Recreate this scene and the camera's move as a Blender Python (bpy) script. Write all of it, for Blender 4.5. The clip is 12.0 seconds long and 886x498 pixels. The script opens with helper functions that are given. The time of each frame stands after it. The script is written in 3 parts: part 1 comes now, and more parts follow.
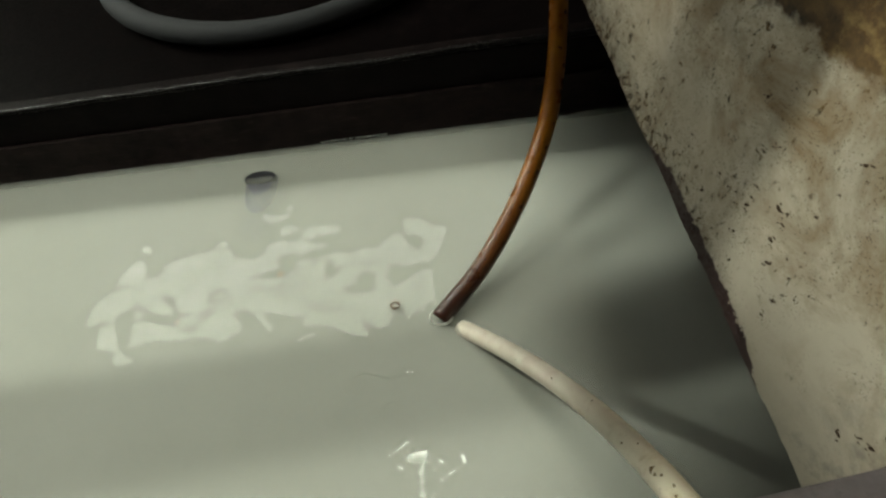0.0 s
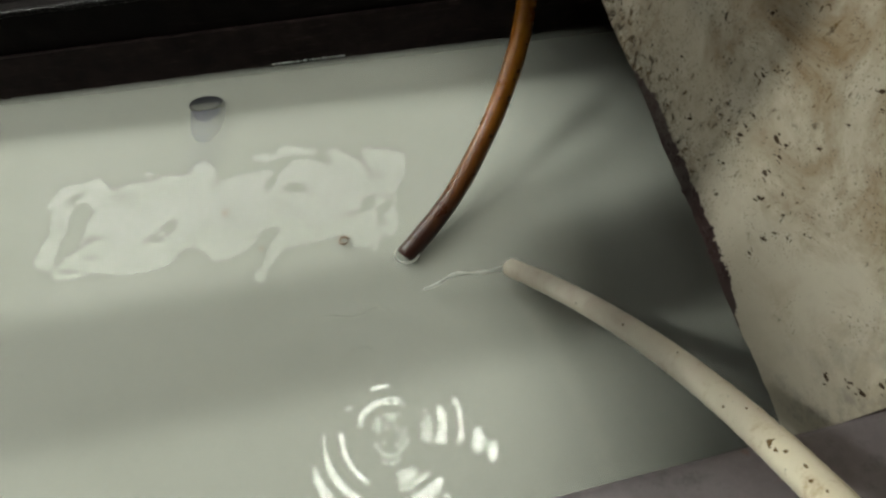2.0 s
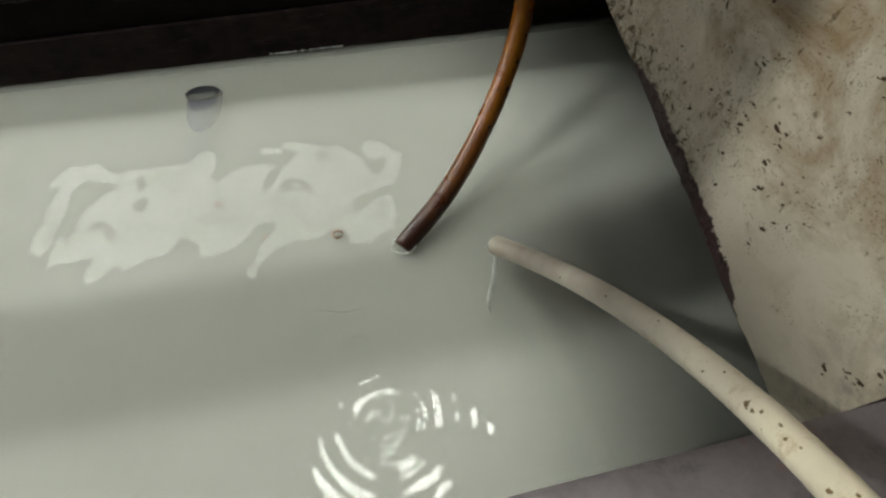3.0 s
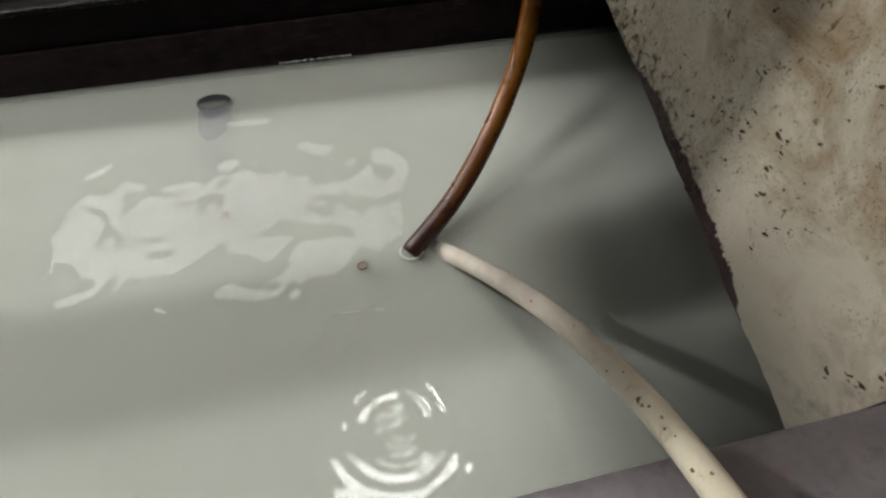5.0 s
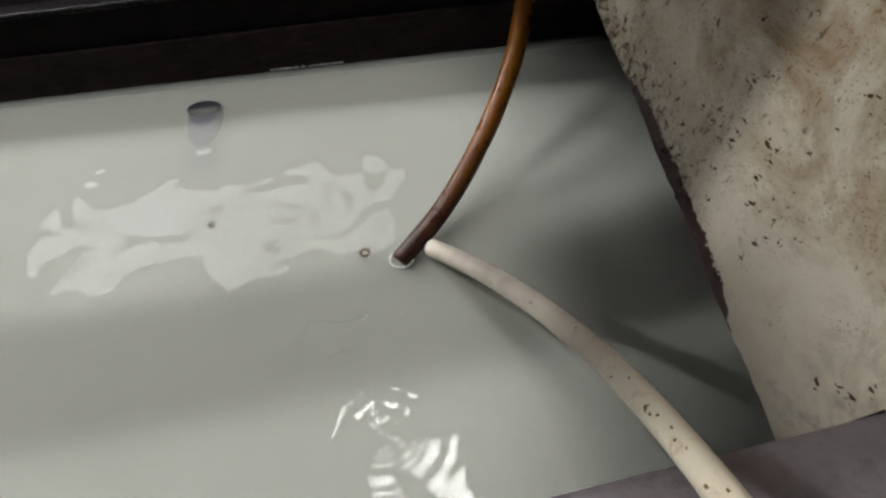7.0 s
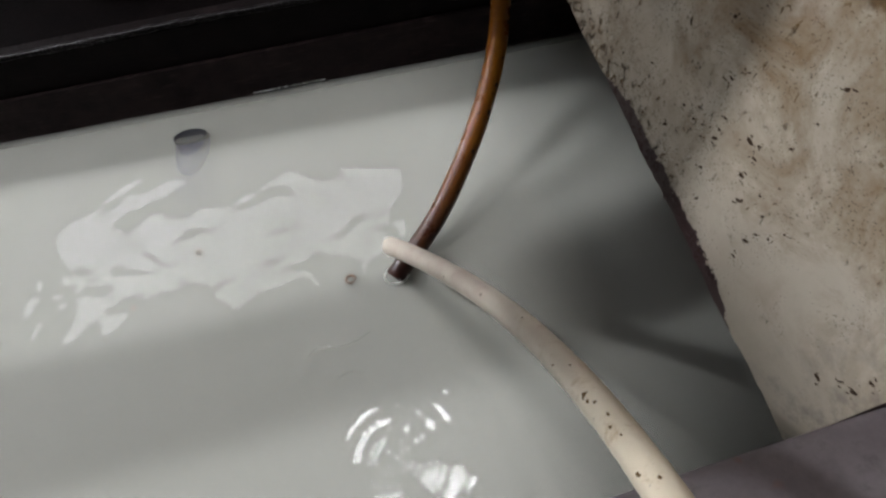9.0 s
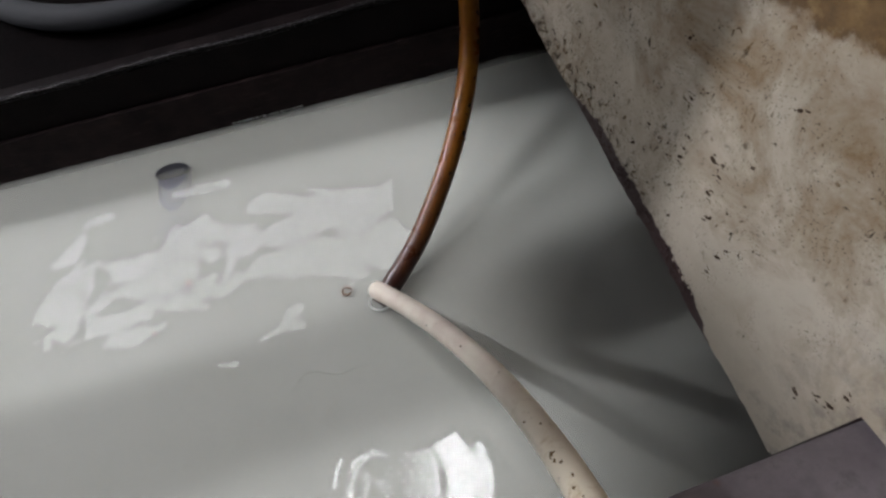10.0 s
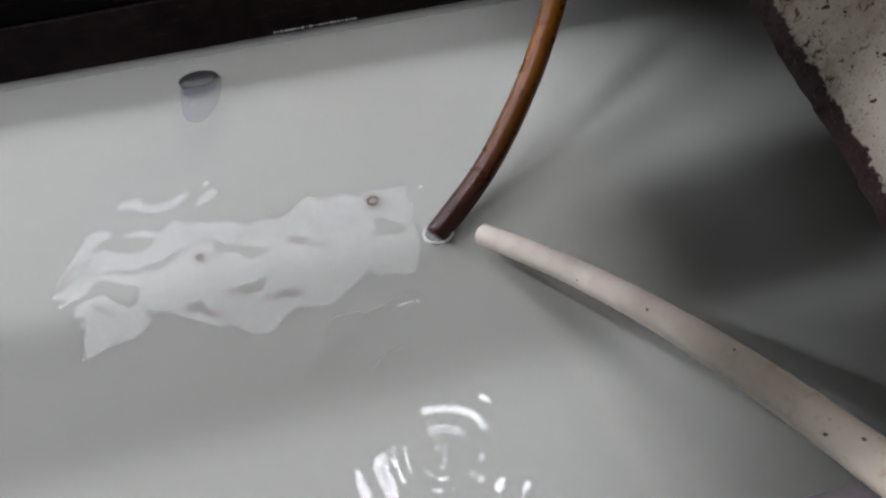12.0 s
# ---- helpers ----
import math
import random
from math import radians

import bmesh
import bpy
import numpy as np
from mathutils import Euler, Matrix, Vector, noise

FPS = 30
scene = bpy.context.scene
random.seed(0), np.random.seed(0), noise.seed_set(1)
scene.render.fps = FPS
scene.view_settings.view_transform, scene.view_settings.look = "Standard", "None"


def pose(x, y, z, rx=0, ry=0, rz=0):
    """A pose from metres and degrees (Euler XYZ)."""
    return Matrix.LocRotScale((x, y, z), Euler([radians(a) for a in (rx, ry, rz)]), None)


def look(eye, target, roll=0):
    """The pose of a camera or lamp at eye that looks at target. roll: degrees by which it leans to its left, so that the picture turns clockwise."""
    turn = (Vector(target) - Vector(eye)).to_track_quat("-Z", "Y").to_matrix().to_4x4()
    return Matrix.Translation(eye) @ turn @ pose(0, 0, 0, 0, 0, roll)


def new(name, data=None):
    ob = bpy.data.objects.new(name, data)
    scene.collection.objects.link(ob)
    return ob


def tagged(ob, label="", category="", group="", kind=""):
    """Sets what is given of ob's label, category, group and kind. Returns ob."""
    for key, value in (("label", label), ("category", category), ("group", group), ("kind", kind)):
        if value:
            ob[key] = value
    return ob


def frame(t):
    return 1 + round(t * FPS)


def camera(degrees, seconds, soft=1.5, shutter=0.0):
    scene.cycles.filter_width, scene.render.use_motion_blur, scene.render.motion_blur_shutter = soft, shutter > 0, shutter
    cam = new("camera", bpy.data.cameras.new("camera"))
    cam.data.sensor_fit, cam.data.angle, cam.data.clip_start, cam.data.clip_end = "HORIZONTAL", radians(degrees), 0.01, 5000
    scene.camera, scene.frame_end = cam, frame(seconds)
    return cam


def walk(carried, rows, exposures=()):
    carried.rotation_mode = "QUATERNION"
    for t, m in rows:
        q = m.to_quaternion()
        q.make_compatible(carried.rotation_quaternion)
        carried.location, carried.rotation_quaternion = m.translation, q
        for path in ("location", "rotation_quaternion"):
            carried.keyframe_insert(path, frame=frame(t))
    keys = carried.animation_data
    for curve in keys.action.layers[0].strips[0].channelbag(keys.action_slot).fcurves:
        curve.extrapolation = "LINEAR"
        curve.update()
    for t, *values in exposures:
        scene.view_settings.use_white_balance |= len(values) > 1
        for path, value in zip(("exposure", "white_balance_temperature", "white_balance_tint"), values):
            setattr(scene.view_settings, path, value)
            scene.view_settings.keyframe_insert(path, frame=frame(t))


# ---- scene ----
cam = camera(67.3, 12.0, soft=2.5, shutter=0.0)
PATH = [
    (0, (0.046, 0.091, 0.339), (-0.15, 1.325, -1.223), -13.3),
    (0.5, (0.039, 0.103, 0.315), (-0.109, 1.233, -1.328), -11.7),
    (1, (0.04, 0.109, 0.318), (-0.078, 1.18, -1.367), -10.1),
    (1.5, (0.04, 0.107, 0.319), (-0.057, 1.162, -1.378), -10.2),
    (2, (0.041, 0.109, 0.321), (-0.06, 1.162, -1.377), -10.8),
    (2.5, (0.042, 0.108, 0.321), (-0.065, 1.163, -1.374), -11.3),
    (3, (0.04, 0.107, 0.318), (-0.051, 1.151, -1.385), -10.0),
    (5, (0.04, 0.104, 0.322), (-0.069, 1.166, -1.369), -10.8),
    (5.5, (0.042, 0.102, 0.322), (-0.067, 1.167, -1.367), -10.7),
    (6, (0.043, 0.103, 0.322), (-0.059, 1.182, -1.359), -10.3),
    (6.5, (0.042, 0.104, 0.321), (-0.051, 1.187, -1.357), -9.7),
    (8.5, (0.05, 0.111, 0.316), (-0.055, 1.189, -1.366), -12.4),
    (9, (0.051, 0.113, 0.322), (-0.062, 1.189, -1.36), -15.0),
    (9.5, (0.05, 0.11, 0.325), (-0.066, 1.184, -1.359), -15.3),
    (10, (0.065, 0.121, 0.327), (-0.056, 1.202, -1.351), -18.7),
    (10.5, (0.031, 0.129, 0.292), (-0.097, 1.176, -1.408), -16.1),
    (11, (0.017, 0.121, 0.246), (-0.049, 1.271, -1.389), -10.6),
    (11.5, (0.016, 0.126, 0.246), (-0.089, 1.273, -1.389), -12.9),
    (12, (0.015, 0.125, 0.249), (-0.092, 1.261, -1.394), -13.4),
]
walk(cam, [(t, look(eye, target, roll)) for t, eye, target, roll in PATH],
     exposures=[(0.0, 0.0, 6950, -3), (1.5, 0.0, 6750, 0), (5.5, 0.0, 6450, 11), (6.5, 0.0, 6400, 12),
                (8.5, 0.0, 6200, 16), (9.5, 0.0, 6150, 17), (10.5, 0.0, 6050, 19), (12.0, 0.0, 5950, 20)])

# ---- light ----
LAMP_AT = Vector((-0.24, 0.60, 1.75))      # round work lamp over the tank
BACK_AT = Vector((-2.20, 1.60, 1.75))      # second small flood lamp further back
SIDE_AT = Vector((-1.70, 0.29, 1.75))      # narrow flood lamp at the side
PANEL_AT = Vector((-1.10, 1.93, 2.13))     # long light under the ceiling, mirrored in the coolant
LAMP_GLOW, BACK_GLOW, SIDE_GLOW, PANEL_GLOW = 35.0, 36500.0, 1400.0, 4.3
world = bpy.data.worlds.new("dim_hall")
scene.world = world
world.use_nodes = True
world.node_tree.nodes["Background"].inputs[0].default_value = (0.9, 0.95, 1.0, 1)
world.node_tree.nodes["Background"].inputs[1].default_value = 0.02


# ---- materials ----
class Mat:
    """A small builder of node materials on object coordinates."""

    def __init__(self, name, rough=0.5, metal=0.0, ior=1.45):
        self.m = bpy.data.materials.new(name)
        self.m.use_nodes = True
        self.t = self.m.node_tree
        self.b = self.t.nodes["Principled BSDF"]
        self.b.inputs["Roughness"].default_value = rough
        self.b.inputs["Metallic"].default_value = metal
        self.b.inputs["IOR"].default_value = ior
        self.co = self.t.nodes.new("ShaderNodeTexCoord").outputs["Object"]

    def node(self, kind, **values):
        n = self.t.nodes.new(kind)
        for key, v in values.items():
            if key in n.inputs:
                self.put(n.inputs[key], v)
        return n

    def put(self, socket, v):
        if isinstance(v, bpy.types.NodeSocket):
            self.t.links.new(v, socket)
        else:
            socket.default_value = v

    def noise(self, scale, detail=4.0, rough=0.6, distortion=0.0, co=None):
        n = self.node("ShaderNodeTexNoise", Scale=scale, Detail=detail, Roughness=rough, Distortion=distortion)
        self.put(n.inputs["Vector"], co or self.co)
        return n.outputs["Fac"]

    def stretch(self, x, y, z):
        n = self.node("ShaderNodeMapping")
        self.put(n.inputs["Vector"], self.co)
        n.inputs["Scale"].default_value = (x, y, z)
        return n.outputs["Vector"]

    def tilted(self, degrees, x, y):
        n = self.node("ShaderNodeMapping")
        self.put(n.inputs["Vector"], self.co)
        n.inputs["Rotation"].default_value = (0, 0, radians(degrees))
        n.inputs["Scale"].default_value = (x, y, 1)
        return n.outputs["Vector"]

    def ramp(self, fac, *stops):
        n = self.t.nodes.new("ShaderNodeValToRGB")
        e = n.color_ramp.elements
        while len(e) < len(stops):
            e.new(0.5)
        for el, (p, c) in zip(e, stops):
            el.position = p
            el.color = (*c, 1) if isinstance(c, tuple) else (c, c, c, 1)
        self.put(n.inputs[0], fac)
        return n.outputs["Color"]

    def math(self, op, a, b=0.0, c=0.0):
        n = self.t.nodes.new("ShaderNodeMath")
        n.operation = op
        self.put(n.inputs[0], a), self.put(n.inputs[1], b), self.put(n.inputs[2], c)
        return n.outputs[0]

    def step(self, v, lo, hi):
        n = self.t.nodes.new("ShaderNodeMapRange")
        self.put(n.inputs["Value"], v)
        n.inputs["From Min"].default_value, n.inputs["From Max"].default_value = lo, hi
        return n.outputs["Result"]

    def mix(self, fac, a, b):
        n = self.t.nodes.new("ShaderNodeMix")
        n.data_type = "RGBA"
        self.put(n.inputs[0], fac)
        for s, v in ((n.inputs[6], a), (n.inputs[7], b)):
            self.put(s, (*v, 1) if isinstance(v, tuple) else v)
        return n.outputs[2]

    def xyz(self):
        n = self.t.nodes.new("ShaderNodeSeparateXYZ")
        self.put(n.inputs[0], self.co)
        return n.outputs

    def color(self, c):
        self.put(self.b.inputs["Base Color"], (*c, 1) if isinstance(c, tuple) else c)
        return self

    def rough(self, v):
        self.put(self.b.inputs["Roughness"], v)
        return self

    def bump(self, height, strength=0.3, distance=0.001):
        n = self.node("ShaderNodeBump", Strength=strength, Distance=distance)
        self.put(n.inputs["Height"], height)
        self.put(self.b.inputs["Normal"], n.outputs[0])
        return self


def black_steel(name="black_oily_steel", f=1.0, sheen=0.12):
    k = Mat(name, 0.45, 0.0, 1.35)
    k.b.inputs["Specular IOR Level"].default_value = sheen
    a, b = k.noise(60, 5), k.noise(420, 3)
    scuff = k.ramp(k.noise(1.0, 6, 0.7, co=k.stretch(40, 40, 260)), (0.55, 0.0), (0.75, 1.0))
    k.color(k.mix(scuff, k.ramp(a, (0.3, (0.0030 * f, 0.0020 * f, 0.0020 * f)), (0.7, (0.0090 * f, 0.0058 * f, 0.0058 * f))), (0.017 * f, 0.0115 * f, 0.0115 * f)))
    k.rough(k.ramp(b, (0.3, 0.28), (0.7, 0.6)))
    return k.bump(b, 0.35, 0.0006).m


def edge_steel():
    k = Mat("bare_worn_edge", 0.35, 0.9)
    a = k.noise(900, 3, co=k.stretch(1, 0.4, 0.4))
    k.color(k.ramp(a, (0.50, (0.006, 0.005, 0.005)), (0.70, (0.042, 0.039, 0.040))))
    return k.rough(k.ramp(a, (0.4, 0.7), (0.65, 0.3))).bump(a, 0.6, 0.0008).m


def rim_steel():
    k = Mat("grey_stained_steel", 0.55, 0.25)
    a, b = k.noise(45, 6, 0.65), k.noise(260, 4)
    stain = k.ramp(k.noise(90, 5, 0.7), (0.56, 0.0), (0.70, 1.0))
    rust = k.ramp(k.noise(38, 3, 0.5), (0.68, 0.0), (0.74, 1.0))
    c = k.ramp(a, (0.25, (0.140, 0.117, 0.126)), (0.5, (0.205, 0.176, 0.187)), (0.75, (0.275, 0.242, 0.253)))
    c = k.mix(k.math("MULTIPLY", stain, 0.55), c, (0.085, 0.070, 0.074))
    c = k.mix(k.math("MULTIPLY", rust, 0.8), c, (0.24, 0.10, 0.05))
    return k.color(c).rough(k.ramp(b, (0.3, 0.4), (0.7, 0.72))).bump(b, 0.3, 0.0006).m


def red_primer():
    k = Mat("dark_red_primer", 0.6)
    a = k.noise(120, 5)
    k.color(k.ramp(a, (0.3, (0.018, 0.008, 0.009)), (0.7, (0.055, 0.024, 0.026))))
    return k.bump(a, 0.4, 0.0008).m


def plain(name, c, rough=0.8, grain=8.0):
    k = Mat(name, rough)
    a = k.noise(grain, 6)
    k.color(k.ramp(a, (0.25, tuple(0.8 * v for v in c)), (0.75, tuple(min(1.0, 1.15 * v) for v in c))))
    return k.bump(a, 0.2, 0.002).m


def glow(name, c, strength):
    m = bpy.data.materials.new(name)
    m.use_nodes = True
    b = m.node_tree.nodes["Principled BSDF"]
    b.inputs["Base Color"].default_value = (0.8, 0.8, 0.8, 1)
    b.inputs["Emission Color"].default_value = (*c, 1)
    b.inputs["Emission Strength"].default_value = strength
    return m


def flaked_paint():
    """Cream-white paint, chipped and rusted; local x runs along the lower edge, y up the plate."""
    k = Mat("flaked_white_paint", 0.5)
    x, y, z = k.xyz()
    base = k.ramp(k.noise(14, 5, 0.6), (0.3, (0.48, 0.415, 0.33)), (0.7, (0.62, 0.555, 0.46)))
    base = k.mix(k.math("MULTIPLY", k.noise(420, 3), 0.25), base, (0.45, 0.40, 0.31))
    # brown oil stains
    oil = k.math("MULTIPLY", k.step(k.noise(26, 6, 0.7, 0.6), 0.42, 0.66), k.step(y, 0.005, 0.08))
    base = k.mix(k.math("MULTIPLY", oil, 0.9), base, (0.20, 0.115, 0.04))
    # chips: small dark spots gathered in clusters
    edge = k.math("MULTIPLY", k.math("MULTIPLY", k.step(y, 0.024, 0.0), k.step(x, 0.06, 0.12)), 0.12)
    high = k.math("MULTIPLY", k.math("SUBTRACT", k.step(k.math("ADD", x, k.math("MULTIPLY", y, 0.6)), 0.02, 0.14), 0.75), 0.16)
    crowd = k.math("ADD", k.math("ADD", k.noise(30, 4, 0.65), high), edge)
    halo = k.math("MULTIPLY", k.step(crowd, 0.48, 0.66), k.step(k.noise(130, 4, 0.7), 0.40, 0.60))
    base = k.mix(k.math("MULTIPLY", halo, 0.55), base, (0.24, 0.15, 0.07))
    chip = k.step(k.math("ADD", k.noise(330, 5, 0.7, 0.8, k.tilted(-35, 0.85, 0.55)), k.math("MULTIPLY", edge, 0.7)), 0.590, 0.625)
    chips = k.math("MULTIPLY", chip, k.step(crowd, 0.50, 0.58))
    fine = k.math("MULTIPLY", k.step(k.noise(900, 3, 0.6, 0.4), 0.600, 0.645), k.step(k.math("ADD", k.math("ADD", k.noise(55, 4), high), edge), 0.42, 0.56))
    spots = k.math("MAXIMUM", chips, k.math("MULTIPLY", fine, 0.8))
    spots = k.math("MINIMUM", spots, 1.0)
    base = k.mix(spots, base, k.ramp(k.noise(150, 2), (0.4, (0.035, 0.024, 0.012)), (0.65, (0.14, 0.085, 0.03))))
    # rusted-through stretch high up, slanting across the plate
    slant = k.math("ADD", k.math("MULTIPLY", x, 0.39), y)
    patch = k.step(k.math("ADD", slant, k.math("MULTIPLY", k.noise(45, 5, 0.65), 0.03)), 0.180, 0.184)
    base = k.mix(patch, base, k.ramp(k.noise(60, 5, 0.65), (0.36, (0.018, 0.012, 0.010)), (0.5, (0.10, 0.055, 0.022)), (0.66, (0.36, 0.25, 0.11))))
    brown = k.math("MULTIPLY", k.step(slant, 0.135, 0.172), k.step(k.noise(34, 5, 0.7), 0.42, 0.66))
    base = k.mix(k.math("MULTIPLY", brown, 0.7), base, (0.25, 0.15, 0.06))
    # grey-violet grime by the rim, blotchy brown darkening along the lower edge
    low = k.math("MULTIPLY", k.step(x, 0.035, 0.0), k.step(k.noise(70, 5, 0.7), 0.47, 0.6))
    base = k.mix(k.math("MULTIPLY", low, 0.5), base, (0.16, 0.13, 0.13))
    edge_dark = k.math("MULTIPLY", k.step(y, 0.016, 0.002), k.step(k.noise(120, 5, 0.7), 0.40, 0.58))
    base = k.mix(k.math("MULTIPLY", k.math("MULTIPLY", edge_dark, k.step(x, 0.07, 0.10)), 0.75), base, (0.10, 0.075, 0.05))
    # bare lower lip, where the paint has come off along the edge
    lip = k.math("ADD", y, k.math("MULTIPLY", k.math("SUBTRACT", k.noise(190, 4, 0.7), 0.5), 0.011))
    mid = k.math("ABSOLUTE", k.math("SUBTRACT", x, 0.105))
    lip = k.math("ADD", lip, k.math("MULTIPLY", k.step(mid, 0.042, 0.078), 0.014))
    bare = k.step(lip, 0.0090, 0.0082)
    base = k.mix(bare, base, (0.045, 0.02, 0.02))
    k.color(base)
    k.rough(k.ramp(spots, (0.0, 0.5), (1.0, 0.85)))
    h = k.math("SUBTRACT", k.math("MULTIPLY", k.noise(500, 3), 0.25), k.math("MAXIMUM", k.math("MAXIMUM", spots, bare), patch))
    return k.bump(h, 0.6, 0.0006).m


def amber_rubber():
    k = Mat("amber_hose", 0.4)
    x, y, z = k.xyz()
    a = k.noise(70, 5, co=k.stretch(1, 1, 1))
    c = k.ramp(a, (0.3, (0.22, 0.062, 0.003)), (0.7, (0.40, 0.150, 0.006)))
    wet = k.step(k.math("ADD", z, k.math("MULTIPLY", k.noise(60, 3), 0.024)), 0.066, 0.020)
    c = k.mix(k.math("MULTIPLY", wet, 0.97), c, (0.032, 0.009, 0.007))
    spots = k.step(k.noise(240, 3), 0.66, 0.70)
    c = k.mix(spots, c, (0.07, 0.02, 0.01))
    return k.color(c).rough(k.ramp(a, (0.3, 0.22), (0.7, 0.45))).bump(k.noise(300, 4), 0.35, 0.0008).m


def cream_hose():
    k = Mat("cream_plastic_hose", 0.42)
    x, y, z = k.xyz()
    a = k.noise(40, 5)
    c = k.ramp(a, (0.3, (0.66, 0.59, 0.49)), (0.7, (0.77, 0.705, 0.60)))
    far = k.step(z, 0.05, 0.12)
    c = k.mix(k.math("MULTIPLY", far, 0.5), c, (0.66, 0.56, 0.38))
    blush = k.math("MULTIPLY", k.step(k.noise(55, 3, 0.5), 0.42, 0.66), k.math("SUBTRACT", 1.0, far))
    c = k.mix(k.math("MULTIPLY", blush, 0.45), c, (0.56, 0.42, 0.36))
    grime = k.math("MULTIPLY", k.step(k.noise(110, 5, 0.7), 0.56, 0.74), k.math("ADD", k.math("MULTIPLY", far, 0.7), 0.2))
    c = k.mix(grime, c, (0.38, 0.25, 0.10))
    dots = k.math("MULTIPLY", k.step(k.noise(520, 4, 0.7, 0.8), 0.655, 0.70), k.math("MULTIPLY", k.step(k.noise(60, 2), 0.45, 0.6), k.step(z, 0.02, 0.08)))
    c = k.mix(dots, c, (0.14, 0.085, 0.035))
    k.b.inputs["Subsurface Weight"].default_value = 0.0
    return k.color(c).rough(k.ramp(a, (0.3, 0.32), (0.7, 0.55))).bump(k.noise(260, 4), 0.25, 0.0005).m


def thin_water(name, gain=1.0):
    """Clear skin of water: lets all through but for its gloss."""
    m = bpy.data.materials.new(name)
    m.use_nodes = True
    t = m.node_tree
    t.nodes.clear()
    out, mix = t.nodes.new("ShaderNodeOutputMaterial"), t.nodes.new("ShaderNodeMixShader")
    clear, gloss, fr = t.nodes.new("ShaderNodeBsdfTransparent"), t.nodes.new("ShaderNodeBsdfGlossy"), t.nodes.new("ShaderNodeFresnel")
    gloss.inputs["Roughness"].default_value = 0.008
    fr.inputs["IOR"].default_value = 1.33 * gain
    cap = t.nodes.new("ShaderNodeMath")
    cap.operation = "MINIMUM"
    cap.inputs[1].default_value = 0.07 * gain
    t.links.new(fr.outputs[0], cap.inputs[0])
    t.links.new(cap.outputs[0], mix.inputs[0])
    t.links.new(clear.outputs[0], mix.inputs[1])
    t.links.new(gloss.outputs[0], mix.inputs[2])
    t.links.new(mix.outputs[0], out.inputs[0])
    return m


def murk(name, cover, pale=1.0):
    """One depth of milky emulsion: part of the light passes, the rest is scattered."""
    m = bpy.data.materials.new(name)
    m.use_nodes = True
    t = m.node_tree
    t.nodes.clear()
    out, mix = t.nodes.new("ShaderNodeOutputMaterial"), t.nodes.new("ShaderNodeMixShader")
    clear, body, nz = t.nodes.new("ShaderNodeBsdfTransparent"), t.nodes.new("ShaderNodeBsdfDiffuse"), t.nodes.new("ShaderNodeTexNoise")
    ramp, co = t.nodes.new("ShaderNodeValToRGB"), t.nodes.new("ShaderNodeTexCoord")
    nz.inputs["Scale"].default_value, nz.inputs["Detail"].default_value = 7.0, 2.0
    ramp.color_ramp.elements[0].position, ramp.color_ramp.elements[1].position = 0.3, 0.7
    ramp.color_ramp.elements[0].color, ramp.color_ramp.elements[1].color = (0.605 * pale, 0.605 * pale, 0.54 * pale, 1), (0.645 * pale, 0.645 * pale, 0.585 * pale, 1)
    mix.inputs[0].default_value = cover
    t.links.new(co.outputs["Object"], nz.inputs["Vector"])
    t.links.new(nz.outputs["Fac"], ramp.inputs[0])
    t.links.new(ramp.outputs[0], body.inputs["Color"])
    t.links.new(clear.outputs[0], mix.inputs[1])
    t.links.new(body.outputs[0], mix.inputs[2])
    t.links.new(mix.outputs[0], out.inputs[0])
    return m


# Lighter copy of the black: light thrown up by the coolant, as colour.
LIT_BLACK = black_steel("milk_lit_black_paint", 2.6, 0.10)
# The ledge's black is darkened to stand in for shade behind the wall.
WALL, SHADED_BLACK = black_steel("worn_black_paint", 0.8, 0.06), black_steel("shaded_black_steel", 0.3, 0.02)
BLACK, EDGE, RIM, PRIMER = black_steel(), edge_steel(), rim_steel(), red_primer()
PAINT, AMBER, CREAM = flaked_paint(), amber_rubber(), cream_hose()
SKIN = thin_water("water_skin")


# ---- building helpers ----
def part(name, bm, material, parent=None, label="", smooth=False):
    me = bpy.data.meshes.new(name)
    bm.normal_update()
    bm.to_mesh(me)
    bm.free()
    if smooth:
        me.polygons.foreach_set("use_smooth", [True] * len(me.polygons))
    me.materials.append(material)
    ob = new(name, me)
    if parent:
        ob.parent = parent
    if label:
        ob["label"] = label
    return ob


def thing(name, label, category, at=(0, 0, 0), kind="", group=""):
    ob = new(name)
    ob.empty_display_size = 0.02
    ob.matrix_basis = Matrix.Translation(at)
    return tagged(ob, label, category, group, kind)


def box(bm, lo, hi, m=None, bevel=0.0):
    """A box between two corners, its edges rounded by bevel."""
    lo, hi = Vector(lo), Vector(hi)
    r = bmesh.ops.create_cube(bm, size=1.0)
    for v in r["verts"]:
        v.co = Vector(((hi[i] + lo[i]) / 2 + v.co[i] * (hi[i] - lo[i])) for i in range(3))
    edges = {e for v in r["verts"] for e in v.link_edges}
    verts = r["verts"]
    if bevel:
        out = bmesh.ops.bevel(bm, geom=list(edges), offset=bevel, segments=3, profile=0.6, affect="EDGES")
        verts = list({v for f in out["faces"] for v in f.verts} | {v for v in verts if v.is_valid})
    if m is not None:
        bmesh.ops.transform(bm, matrix=m, verts=list(bm.verts))
    return bm


